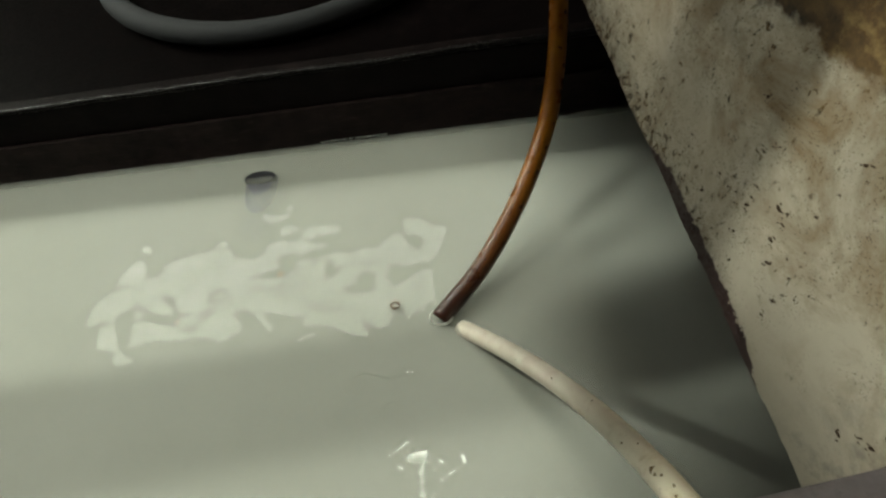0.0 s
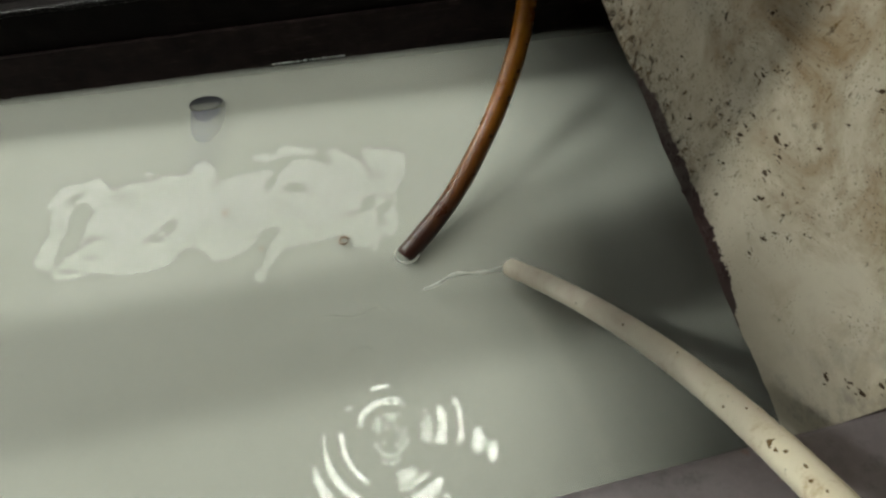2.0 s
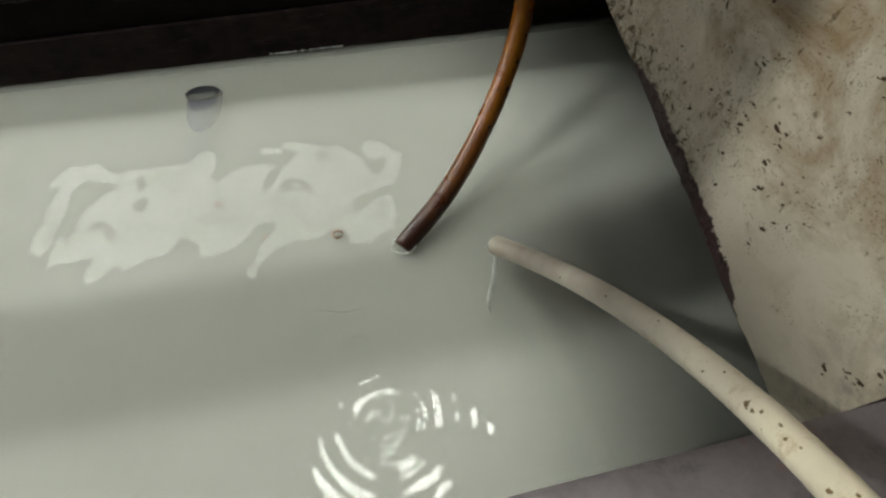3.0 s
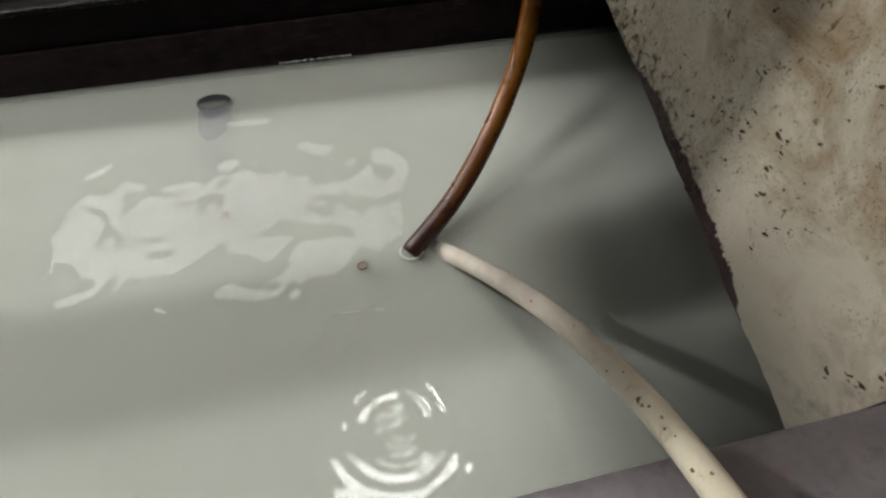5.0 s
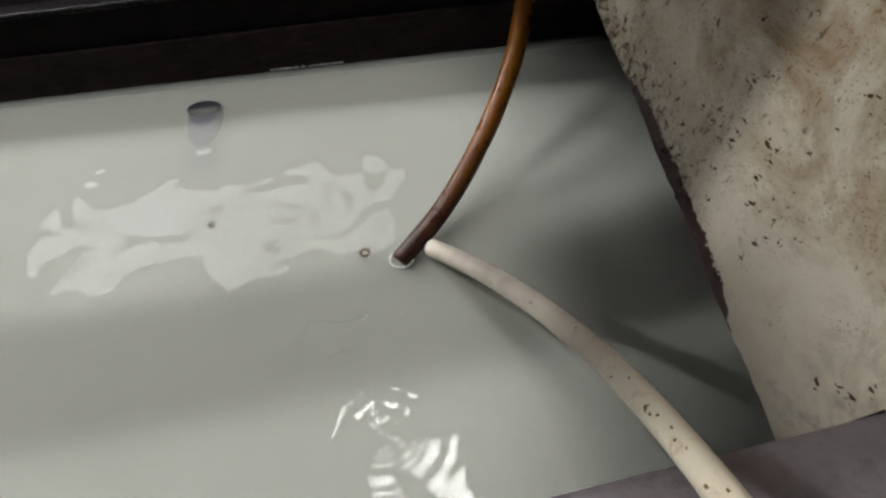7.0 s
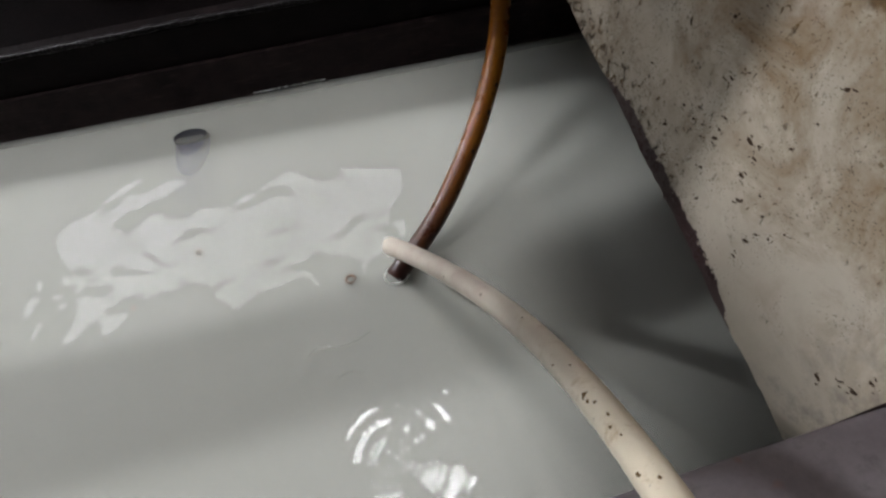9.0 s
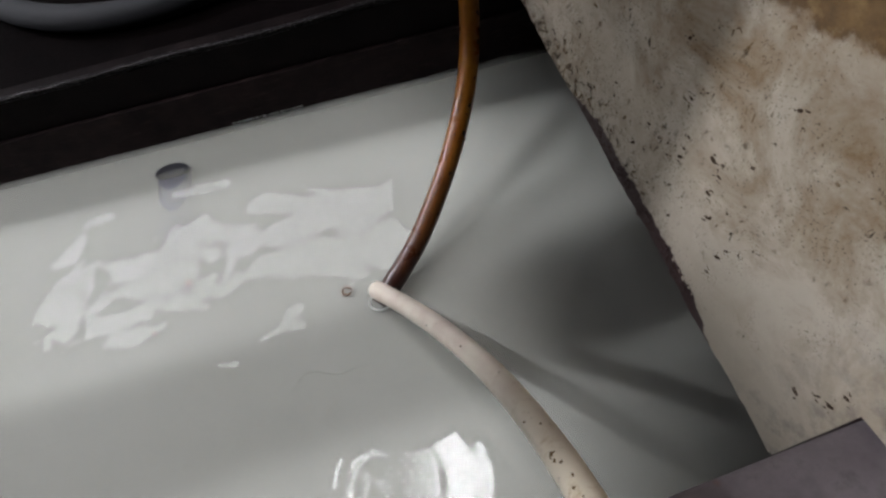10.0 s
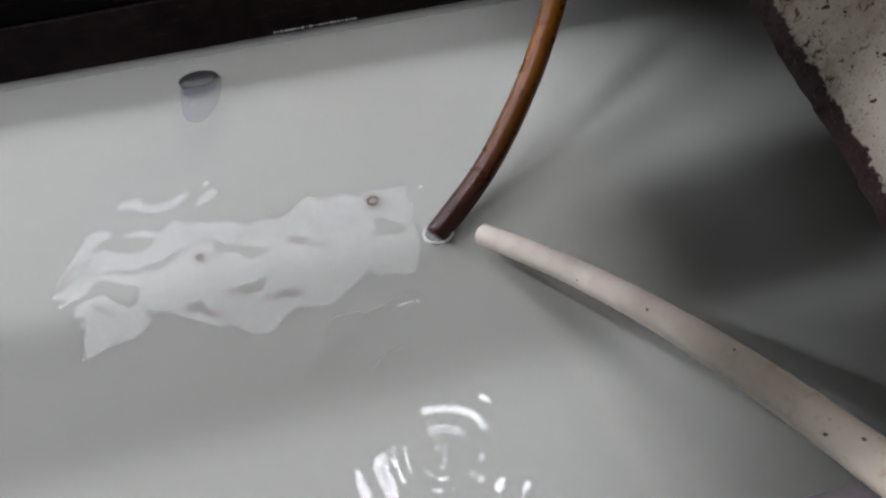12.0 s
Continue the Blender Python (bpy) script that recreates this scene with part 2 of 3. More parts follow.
def spline(points, n):
    """n places along a smooth curve through the points, evenly spaced."""
    p = [Vector(q) for q in points]
    p = [2 * p[0] - p[1], *p, 2 * p[-1] - p[-2]]
    fine = []
    for a, b, c, d in zip(p, p[1:], p[2:], p[3:]):
        for i in range(24):
            t = i / 24
            fine.append(0.5 * (2 * b + (c - a) * t + (2 * a - 5 * b + 4 * c - d) * t * t + (3 * b - a - 3 * c + d) * t ** 3))
    fine.append(p[-2])
    run = [0.0]
    for a, b in zip(fine, fine[1:]):
        run.append(run[-1] + (b - a).length)
    out, j = [], 0
    for i in range(n):
        s = run[-1] * i / (n - 1)
        while j < len(run) - 2 and run[j + 1] < s:
            j += 1
        out.append(fine[j].lerp(fine[j + 1], (s - run[j]) / max(1e-9, run[j + 1] - run[j])))
    return out


def tube(bm, path, radius, sides=20, bore=0.0, wobble=0.0, seed=0):
    """A tube along path. radius may follow the length (a function of 0..1); bore opens its first end."""
    rng = random.Random(seed)
    up = Vector((0.13, 0.21, 1.0))
    rings, n = [], len(path)
    for i, p in enumerate(path):
        way = (path[min(i + 1, n - 1)] - path[max(i - 1, 0)]).normalized()
        a = way.cross(up).normalized()
        b = a.cross(way)
        up = b
        r = radius(i / (n - 1)) if callable(radius) else radius
        r *= 1 + wobble * (rng.random() - 0.5)
        rings.append([bm.verts.new(p + (a * math.cos(k * math.tau / sides) + b * math.sin(k * math.tau / sides)) * r) for k in range(sides)])
    for q, w in zip(rings, rings[1:]):
        for k in range(sides):
            bm.faces.new((q[k], q[(k + 1) % sides], w[(k + 1) % sides], w[k]))
    bm.faces.new(rings[-1])
    if bore:
        way = (path[1] - path[0]).normalized()
        lip = [bm.verts.new(path[0] - way * 0.0006 + (v.co - path[0]) * 0.86) for v in rings[0]]
        inn = [bm.verts.new(path[0] + (v.co - path[0]) * bore) for v in rings[0]]
        deep = [bm.verts.new(path[0] + way * 0.012 + (v.co - path[0]) * bore) for v in rings[0]]
        for q, w in ((lip, rings[0]), (inn, lip), (deep, inn)):
            for k in range(sides):
                bm.faces.new((q[k], q[(k + 1) % sides], w[(k + 1) % sides], w[k]))
        bm.faces.new(list(reversed(deep)))
    else:
        bm.faces.new(list(reversed(rings[0])))
    return bm


# ---- the hall ----
HALL = plain("hall_plaster", (0.10, 0.10, 0.097), 0.9, 2.0)
CONCRETE = plain("concrete", (0.08, 0.078, 0.075), 0.85, 3.0)
for name, lo, hi, mat in (
        ("floor", (-3.2, -2.4, -0.75), (3.2, 3.6, -0.60), CONCRETE),
        ("ceiling", (-3.2, -2.4, 2.20), (3.2, 3.6, 2.32), HALL),
        ("wall_north", (-3.2, 3.6, -0.75), (3.2, 3.75, 2.32), HALL),
        ("wall_south", (-3.2, -2.55, -0.75), (3.2, -2.4, 2.32), HALL),
        ("wall_west", (-3.35, -2.55, -0.75), (-3.2, 3.75, 2.32), HALL),
        ("wall_east", (3.2, -2.55, -0.75), (3.35, 3.75, 2.32), HALL)):
    tagged(part(name, box(bmesh.new(), lo, hi), mat), "plain plaster and concrete of a dim workshop", name.split("_")[0], kind="structure")


def disc(bm, radius, z0, z1, sides=32, top=1.0):
    """A round slab, its upper face scaled by top."""
    lo = [bm.verts.new((radius * math.cos(a), radius * math.sin(a), z0)) for a in np.linspace(0, math.tau, sides, False)]
    hi = [bm.verts.new((top * radius * math.cos(a), top * radius * math.sin(a), z1)) for a in np.linspace(0, math.tau, sides, False)]
    for k in range(sides):
        bm.faces.new((lo[k], lo[(k + 1) % sides], hi[(k + 1) % sides], hi[k]))
    bm.faces.new(list(reversed(lo)))
    bm.faces.new(hi)
    return bm


def work_lamp():
    lamp = thing("work_lamp", "round bright work lamp hanging above the tank", "lamp", LAMP_AT)
    part("diffuser", disc(bmesh.new(), 0.145, 0.0, 0.01), glow("lamp_glow", (1.0, 0.99, 0.93), LAMP_GLOW), lamp, "glowing round diffuser")
    part("housing", disc(bmesh.new(), 0.155, 0.012, 0.06, 32, 0.5), BLACK, lamp)
    part("cord", tube(bmesh.new(), [Vector((0, 0, z)) for z in (0.06, 0.30, 0.45)], 0.004, 8), BLACK, lamp)


def flood_lamp(at, target, across, along, strength, label):
    """A small flood lamp; across runs level, along runs up its face."""
    lamp = thing("flood_lamp", label, "lamp", at, group="flood lamps")
    aim = Matrix.Translation(-at) @ look(at, target)
    part("lens", box(bmesh.new(), (-across / 2, -along / 2, 0.0), (across / 2, along / 2, 0.006), aim), glow("flood_glow", (0.97, 1.0, 0.965), strength), lamp, "glowing strip")
    part("housing", box(bmesh.new(), (-across / 2 - 0.025, -along / 2 - 0.025, 0.008), (across / 2 + 0.025, along / 2 + 0.025, 0.06), aim, 0.006), BLACK, lamp)
    part("hanger", box(bmesh.new(), (-0.035, -0.008, 0.04), (-0.019, 0.008, 0.45)), BLACK, lamp)


def panel_light():
    """A long pair of diffusers close under the ceiling."""
    lamp = thing("panel_light", "long pale panel light fixed under the ceiling", "lamp", PANEL_AT)
    for lo, hi, tint in ((-0.235, -0.035, (1.0, 0.995, 0.94)), (0.030, 0.235, (1.0, 0.955, 0.98))):
        part("diffuser", box(bmesh.new(), (-0.82, lo, 0.0), (0.82, hi, 0.006)), glow("panel_glow", tint, PANEL_GLOW), lamp, "glowing pale panel")
    part("housing", box(bmesh.new(), (-0.85, -0.27, 0.008), (0.85, 0.27, 0.07), None, 0.004), BLACK, lamp)


work_lamp()
panel_light()
flood_lamp(SIDE_AT, (0.0, 0.28, 0.0), 0.034, 0.20, SIDE_GLOW, "narrow bright flood lamp hanging from the ceiling beside the machine")
flood_lamp(BACK_AT, (0.0, 0.28, 0.0), 0.025, 0.025, BACK_GLOW, "small square flood lamp hanging from the ceiling further back")

# ---- the tank ----
WATER_BACK, WATER_RIGHT, WATER_LEFT = 0.4765, 0.190, -0.46
BACK_TOP, RIM_TOP = 0.066, 0.098
RIM_TURN = math.degrees(math.atan(0.16))
RIM_AT = Vector((0.034, 0.148, 0.0))


def tank():
    k = thing("coolant_tank", "black steel coolant tank with a grey stained front rim", "tank", (0, 0, -0.12))
    dz = 0.12

    def side(name, lo, hi, mat, bevel=0.002, m=None, label=""):
        bm = box(bmesh.new(), (lo[0], lo[1], lo[2] + dz), (hi[0], hi[1], hi[2] + dz), m, bevel)
        return part(name, bm, mat, k, label)

    side("back_wall", (-0.50, WATER_BACK + 0.003, -0.12), (0.36, WATER_BACK + 0.018, BACK_TOP - 0.003), WALL, label="black oily steel wall")
    side("lit_strip", (-0.50, WATER_BACK, -0.12), (0.36, WATER_BACK + 0.0028, 0.034), LIT_BLACK, 0.001, label="lower strip of the wall, coloured lighter for light off the coolant")
    lip = bmesh.new()
    tube(lip, spline([(x, WATER_BACK + 0.004 + 0.0006 * math.sin(31 * x), BACK_TOP + dz - 0.0020 + 0.0005 * math.sin(47 * x)) for x in np.linspace(-0.50, 0.36, 24)], 220), 0.0022, 10, wobble=0.35, seed=4)
    part("edge", lip, EDGE, k, "scratched bare edge", True)
    side("ledge", (-0.50, WATER_BACK + 0.018, 0.037), (0.36, 0.96, 0.043), SHADED_BLACK)
    side("right_wall", (WATER_RIGHT, 0.10, -0.12), (WATER_RIGHT + 0.014, WATER_BACK - 0.001, 0.062), PRIMER, label="dark red primed steel wall")
    side("left_wall", (WATER_LEFT - 0.02, 0.02, -0.12), (WATER_LEFT, WATER_BACK - 0.001, 0.062), BLACK)
    side("bottom", (WATER_LEFT, 0.02, -0.12), (WATER_RIGHT, WATER_BACK - 0.001, -0.112), BLACK)
    turn = Matrix.Translation(RIM_AT) @ pose(0, 0, 0, 0, 0, RIM_TURN)
    bm = box(bmesh.new(), (-0.52, -0.016, 0.0), (0.40, -0.001, RIM_TOP - 0.006 + dz), turn, 0.001)
    part("front_wall", bm, BLACK, k)
    bm = box(bmesh.new(), (-0.52, -0.125, RIM_TOP - 0.012 + dz), (0.40, 0.0, RIM_TOP + dz), turn, 0.0055)
    part("front_rim", bm, RIM, k, "grey stained steel rim with rust spots", True)
    return k


def stand():
    s = thing("steel_stand", "plain black steel stand under the tank", "stand", (0, 0, -0.60))
    part("top", box(bmesh.new(), (-0.5, -0.02, 0.44), (0.36, 0.98, 0.478), None, 0.003), BLACK, s)
    for x in (-0.46, 0.30):
        for y in (0.02, 0.92):
            part("leg", box(bmesh.new(), (x, y, 0.0), (x + 0.04, y + 0.04, 0.44), None, 0.003), BLACK, s)


tank()
stand()

# ---- the liquid ----
RING_AT = Vector((-0.010, 0.206, 0.0))


def liquid_outline():
    a = math.tan(math.radians(RIM_TURN))
    near = lambda x: RIM_AT.y + a * (x - RIM_AT.x) - 0.004
    return [(WATER_LEFT - 0.004, near(WATER_LEFT)), (WATER_RIGHT + 0.004, near(WATER_RIGHT)), (WATER_RIGHT + 0.004, WATER_BACK + 0.004), (WATER_LEFT - 0.004, WATER_BACK + 0.004)]


def emulsion():
    """The milky liquid, in depths that hide what lies below by degrees."""
    e = thing("milky_coolant", "cloudy pale green-white coolant filling the tank", "liquid", kind="stuff")
    for z, cover in ((-0.0014, 0.24), (-0.0040, 0.31), (-0.0075, 0.37), (-0.0120, 0.43), (-0.0180, 0.52), (-0.0280, 1.0)):
        bm = bmesh.new()
        bm.faces.new([bm.verts.new((x, y, z)) for x, y in liquid_outline()])
        part("depth", bm, murk("milky_coolant", cover), e)
    return e


CHOP_AT, CHOP_RADIUS, RING_RADIUS = Vector((-0.128, 0.335, 0.0)), 0.112, 0.066


def chop(x, y, rng, count, lo, hi, slope):
    """A sum of many short waves, bent a little so that no crest runs straight."""
    wx = x + 0.004 * np.sin(75 * y + 1.3) + 0.003 * np.sin(130 * x + 60 * y)
    wy = y + 0.004 * np.sin(82 * x + 0.4) + 0.003 * np.sin(110 * y - 71 * x)
    h = np.zeros_like(x)
    for i in range(count):
        wave, ang = rng.uniform(lo, hi), rng.uniform(0, math.pi)
        kx, ky = math.cos(ang) * math.tau / wave, math.sin(ang) * math.tau / wave
        h += slope * wave / math.tau * np.sin(kx * wx + ky * wy + rng.uniform(0, math.tau)) * (0.6 + 0.8 * rng.random())
    return h


def fade(d, radius):
    """One in the middle of a round piece, level with the rest at its margin."""
    q = np.clip((radius - d) / (0.22 * radius), 0, 1)
    return q * q * (3 - 2 * q)


def chop_height(x, y):
    rng = np.random.default_rng(11)
    h = chop(x, y, rng, 22, 0.026, 0.085, 0.0074) + chop(x, y, rng, 12, 0.012, 0.024, 0.0030)
    return h * fade(np.hypot(x, y), CHOP_RADIUS)


def ring_height(x, y):
    rng = np.random.default_rng(5)
    d, a = np.hypot(x, y), np.arctan2(y, x)
    h = 0.00042 * np.sin(math.tau * d / 0.0085 + 0.5 * np.sin(3 * a)) * np.exp(-d / 0.016) * (1 - np.exp(-(d / 0.004) ** 2))
    h += 0.00009 * np.sin(math.tau * d / 0.019 + 0.7 * np.sin(2 * a + 1)) * np.exp(-d / 0.05)
    h += chop(x, y, rng, 12, 0.026, 0.055, 0.0115)
    h += chop(x, y, rng, 14, 0.0060, 0.012, 0.007) * np.exp(-((x - 0.008) ** 2 + (y - 0.014) ** 2) / 0.020 ** 2)
    return h * fade(d, RING_RADIUS)


def water_piece(name, at, radius, height, label):
    """A round rippled piece of the surface, which turns within the calm rest."""
    rings, sides = int(radius / 0.0011), 360
    rad, ang = np.meshgrid(np.linspace(0.0006, radius, rings), np.linspace(0, math.tau, sides, False), indexing="ij")
    X, Y = rad * np.cos(ang), rad * np.sin(ang)
    verts = np.stack([X, Y, height(X, Y)], -1).reshape(-1, 3)
    i = np.arange(rings * sides).reshape(rings, sides)
    j = np.roll(i, -1, axis=1)
    quads = np.stack([i[:-1], i[1:], j[1:], j[:-1]], -1).reshape(-1, 4)
    me = bpy.data.meshes.new(name)
    me.from_pydata(verts.tolist(), [], [*quads.tolist(), i[0].tolist()])
    me.polygons.foreach_set("use_smooth", [True] * len(me.polygons))
    me.materials.append(SKIN)
    ob = new(name, me)
    ob.location = at
    return tagged(ob, label, "water", "surface of the coolant", "stuff")


def calm_surface():
    """The calm rest of the surface, with a hole for each rippled piece; its margin runs into the walls."""
    step = 0.0016
    xs = np.arange(WATER_LEFT - 0.009, WATER_RIGHT + 0.010, step)
    ys = np.arange(0.050, WATER_BACK + 0.011, step)
    X, Y = np.meshgrid(xs, ys)
    Z = chop(X, Y, np.random.default_rng(3), 16, 0.03, 0.09, 0.0012)
    # a little chop also before the amber hose
    Z += chop(X, Y, np.random.default_rng(6), 18, 0.014, 0.040, 0.0090) * np.exp(-((X + 0.025) / 0.035) ** 2 - ((Y - 0.33) / 0.055) ** 2)
    cells = (Y > RIM_AT.y + 0.16 * (X - RIM_AT.x) - 0.013)[:-1, :-1]
    for at, radius in ((CHOP_AT, CHOP_RADIUS), (RING_AT, RING_RADIUS)):
        d = np.hypot(X - at.x, Y - at.y)
        out = d > radius - 0.6 * step
        cells = cells & out[:-1, :-1] & out[1:, :-1] & out[:-1, 1:] & out[1:, 1:]
        snap = out & (d < radius + 0.5 * step)
        X, Y = np.where(snap, at.x + (X - at.x) * radius / d, X), np.where(snap, at.y + (Y - at.y) * radius / d, Y)
        Z = np.where(snap, 0.0, Z)
    verts = np.stack([X, Y, Z], -1).reshape(-1, 3)
    i = np.arange(X.size).reshape(X.shape)
    quads = np.stack([i[:-1, :-1], i[:-1, 1:], i[1:, 1:], i[1:, :-1]], -1)[cells].reshape(-1, 4)
    used = np.unique(quads)
    back = np.zeros(X.size, dtype=np.int64)
    back[used] = np.arange(len(used))
    me = bpy.data.meshes.new("calm_surface")
    me.from_pydata(verts[used].tolist(), [], back[quads].tolist())
    me.polygons.foreach_set("use_smooth", [True] * len(me.polygons))
    me.materials.append(SKIN)
    return tagged(new("calm_surface", me), "calm clear surface of the coolant", "water", "surface of the coolant", "stuff")


def curl(name, points, r):
    """A thin pale thread, painted where the surface shows a reflection."""
    c = Vector(points[0]).lerp(Vector(points[-1]), 0.5)
    path = spline([Vector(p) - c for p in points], 40)
    ob = part(name, tube(bmesh.new(), path, lambda q: r * (0.35 + math.sin(math.pi * q)), 6, wobble=0.7, seed=3), THREAD_PALE, smooth=True)
    ob.location = c
    return tagged(ob, "thin pale thread standing in for a reflection on the coolant", "froth", "froth on the coolant", "stuff")


# Pale colour of the threads that stand in for reflections.
THREAD_PALE = murk("pale_reflection", 0.19, 1.53)
emulsion()
calm_surface()
chop_piece = water_piece("choppy_water", CHOP_AT, CHOP_RADIUS, chop_height, "choppy surface of the coolant mirroring a pale panel light")
ring_piece = water_piece("ringed_water", RING_AT, RING_RADIUS, ring_height, "surface of the coolant with spreading rings, glinting")
threads = [
    curl("reflection_thread", [(-0.062, 0.252, 0.0004), (-0.052, 0.262, 0.0004), (-0.046, 0.272, 0.0004), (-0.028, 0.270, 0.0004), (-0.012, 0.274, 0.0004), (-0.004, 0.266, 0.0004)], 0.0004),
    curl("reflection_thread", [(-0.040, 0.245, 0.0004), (-0.030, 0.252, 0.0004), (-0.022, 0.250, 0.0004)], 0.0004)]


# ---- the painted plate ----
def plate_pose():
    """Plate space: x along its lower edge towards the back, y up the plate, z into its painted face."""
    o = Vector((0.154, 0.182, 0.045))
    ax = (Vector((0.103, 0.435, 0.118)) - o).normalized()
    az = Vector((0.94917, 0.24783, -0.19404))
    az = (az - ax * az.dot(ax)).normalized()
    ay = az.cross(ax)
    m = Matrix((ax, ay, az)).transposed().to_4x4()
    m.translation = o
    return m


CHIPS = [
    (0.0958, 0.0611, 0.0023), (0.092, 0.0638, 0.0014), (0.1061, 0.0461, 0.0019), (0.1074, 0.0504, 0.0014), (0.1089, 0.0561, 0.0012), (0.1139, 0.0437, 0.0012), (0.1183, 0.0407, 0.0012), (0.1256, 0.0396, 0.0013), (0.1265, 0.0236, 0.0018), (0.1205, 0.0281, 0.001), (0.1179, 0.0681, 0.0014), (0.1143, 0.0764, 0.0009), (0.1016, 0.0311, 0.0015), (0.0841, 0.0757, 0.0011), (0.0898, 0.0589, 0.0014), (0.088, 0.0492, 0.0019), (0.0853, 0.0896, 0.0008), (0.088, 0.1045, 0.0016), (0.0834, 0.1018, 0.0008), (0.15, 0.0343, 0.0011), (0.1328, 0.0831, 0.0016), (0.0813, 0.0416, 0.0019), (0.0777, 0.0526, 0.0009), (0.0674, 0.0342, 0.0017), (0.067, 0.0413, 0.0012), (0.0633, 0.0459, 0.0012), (0.0652, 0.0241, 0.0015), (0.0926, 0.0201, 0.0015), (0.0738, 0.0051, 0.0016), (0.013, 0.0349, 0.0017), (0.0056, 0.0477, 0.0018), (0.0097, 0.0443, 0.0014), (0.0067, 0.0567, 0.0018),
]
SCAR = plain("bare_scar", (0.050, 0.027, 0.011), 0.9, 300.0)


def painted_plate():
    m = plate_pose()
    inv = m.inverted()
    rng = random.Random(5)

    def flat(p):
        q = inv @ Vector(p)
        return q.x, q.y

    def on(x_free, y, z):
        """The place on the plate's plane at that y and z."""
        n, o = m.to_3x3() @ Vector((0, 0, 1)), m.translation
        return Vector((o.x - (n.y * (y - o.y) + n.z * (z - o.z)) / n.x, y, z))

    edge = []
    for i in range(141):
        u = -0.006 + 0.52 * i / 140
        edge.append((u, 0.0004 * rng.uniform(-1, 1) + 0.0007 * math.sin(u * 90)))
    ring = edge + [flat(on(0, 0.62, 0.62)), flat(on(0, 0.02, 0.55)), flat(on(0, 0.03, RIM_TOP + 0.002)), flat(on(0, 0.1695, RIM_TOP + 0.002)), flat(on(0, 0.1745, 0.0445))]
    bm = bmesh.new()
    f = bm.faces.new([bm.verts.new((x, y, 0)) for x, y in ring])
    bm.normal_update()
    if f.normal.z < 0:
        f.normal_flip()
    r = bmesh.ops.extrude_face_region(bm, geom=[f])
    bmesh.ops.translate(bm, verts=[v for v in r["geom"] if isinstance(v, bmesh.types.BMVert)], vec=(0, 0, 0.005))
    bmesh.ops.recalc_face_normals(bm, faces=bm.faces)
    bmesh.ops.triangulate(bm, faces=[g for g in bm.faces if len(g.verts) > 4])
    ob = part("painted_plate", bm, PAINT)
    ob.matrix_basis = m
    tagged(ob, "leaning steel plate with chipped, stained white paint", "plate")
    # larger chips through to the metal, each an irregular flat scar
    bm = bmesh.new()
    for u, v, r in CHIPS:
        for piece in range(5):
            cu, cv = u + rng.uniform(-1.6, 1.6) * r * (piece > 0), v + rng.uniform(-1.6, 1.6) * r * (piece > 0)
            size = 1.15 * r * (1.0 if piece == 0 else rng.uniform(0.2, 0.6))
            lean = math.radians(-35) + rng.uniform(-0.6, 0.6)
            ring = []
            for q in range(11):
                a = math.tau * q / 11
                x, y = size * rng.uniform(0.45, 1.0) * math.cos(a), 0.5 * size * rng.uniform(0.45, 1.0) * math.sin(a)
                ring.append(bm.verts.new((cu + x * math.cos(lean) - y * math.sin(lean), cv + x * math.sin(lean) + y * math.cos(lean), -0.00012)))
            bm.faces.new(ring)
    chips = part("paint_chip", bm, SCAR, ob, "dark bare scars in the paint")
    chips["kind"] = "stuff"
    # pale curled flakes along the bare lip
    bm = bmesh.new()
    for i in range(90):
        u, v = rng.uniform(0.060, 0.125), rng.uniform(0.0015, 0.0085)
        r, a0 = rng.uniform(0.0005, 0.0016), rng.uniform(0, math.tau)
        c = bm.verts.new((u, v, -0.0011))
        ring = [bm.verts.new((u + r * rng.uniform(0.6, 1.1) * math.cos(a0 + a), v + r * rng.uniform(0.6, 1.1) * math.sin(a0 + a), -0.0004 - 0.0008 * rng.random())) for a in np.linspace(0, math.tau, 6, False)]
        for q in range(6):
            bm.faces.new((c, ring[q], ring[(q + 1) % 6]))
    flakes = part("paint_flake", bm, PAINT, ob, "pale curled flakes of paint")
    flakes["kind"] = "stuff"
    return ob


painted_plate()


# ---- unseen shade casters above ----
def slab(ring, z, thick):
    bm = bmesh.new()
    face = bm.faces.new([bm.verts.new((x, y, z)) for x, y in ring])
    r = bmesh.ops.extrude_face_region(bm, geom=[face])
    bmesh.ops.translate(bm, verts=[v for v in r["geom"] if isinstance(v, bmesh.types.BMVert)], vec=(0, 0, thick))
    bmesh.ops.recalc_face_normals(bm, faces=bm.faces)
    return bm


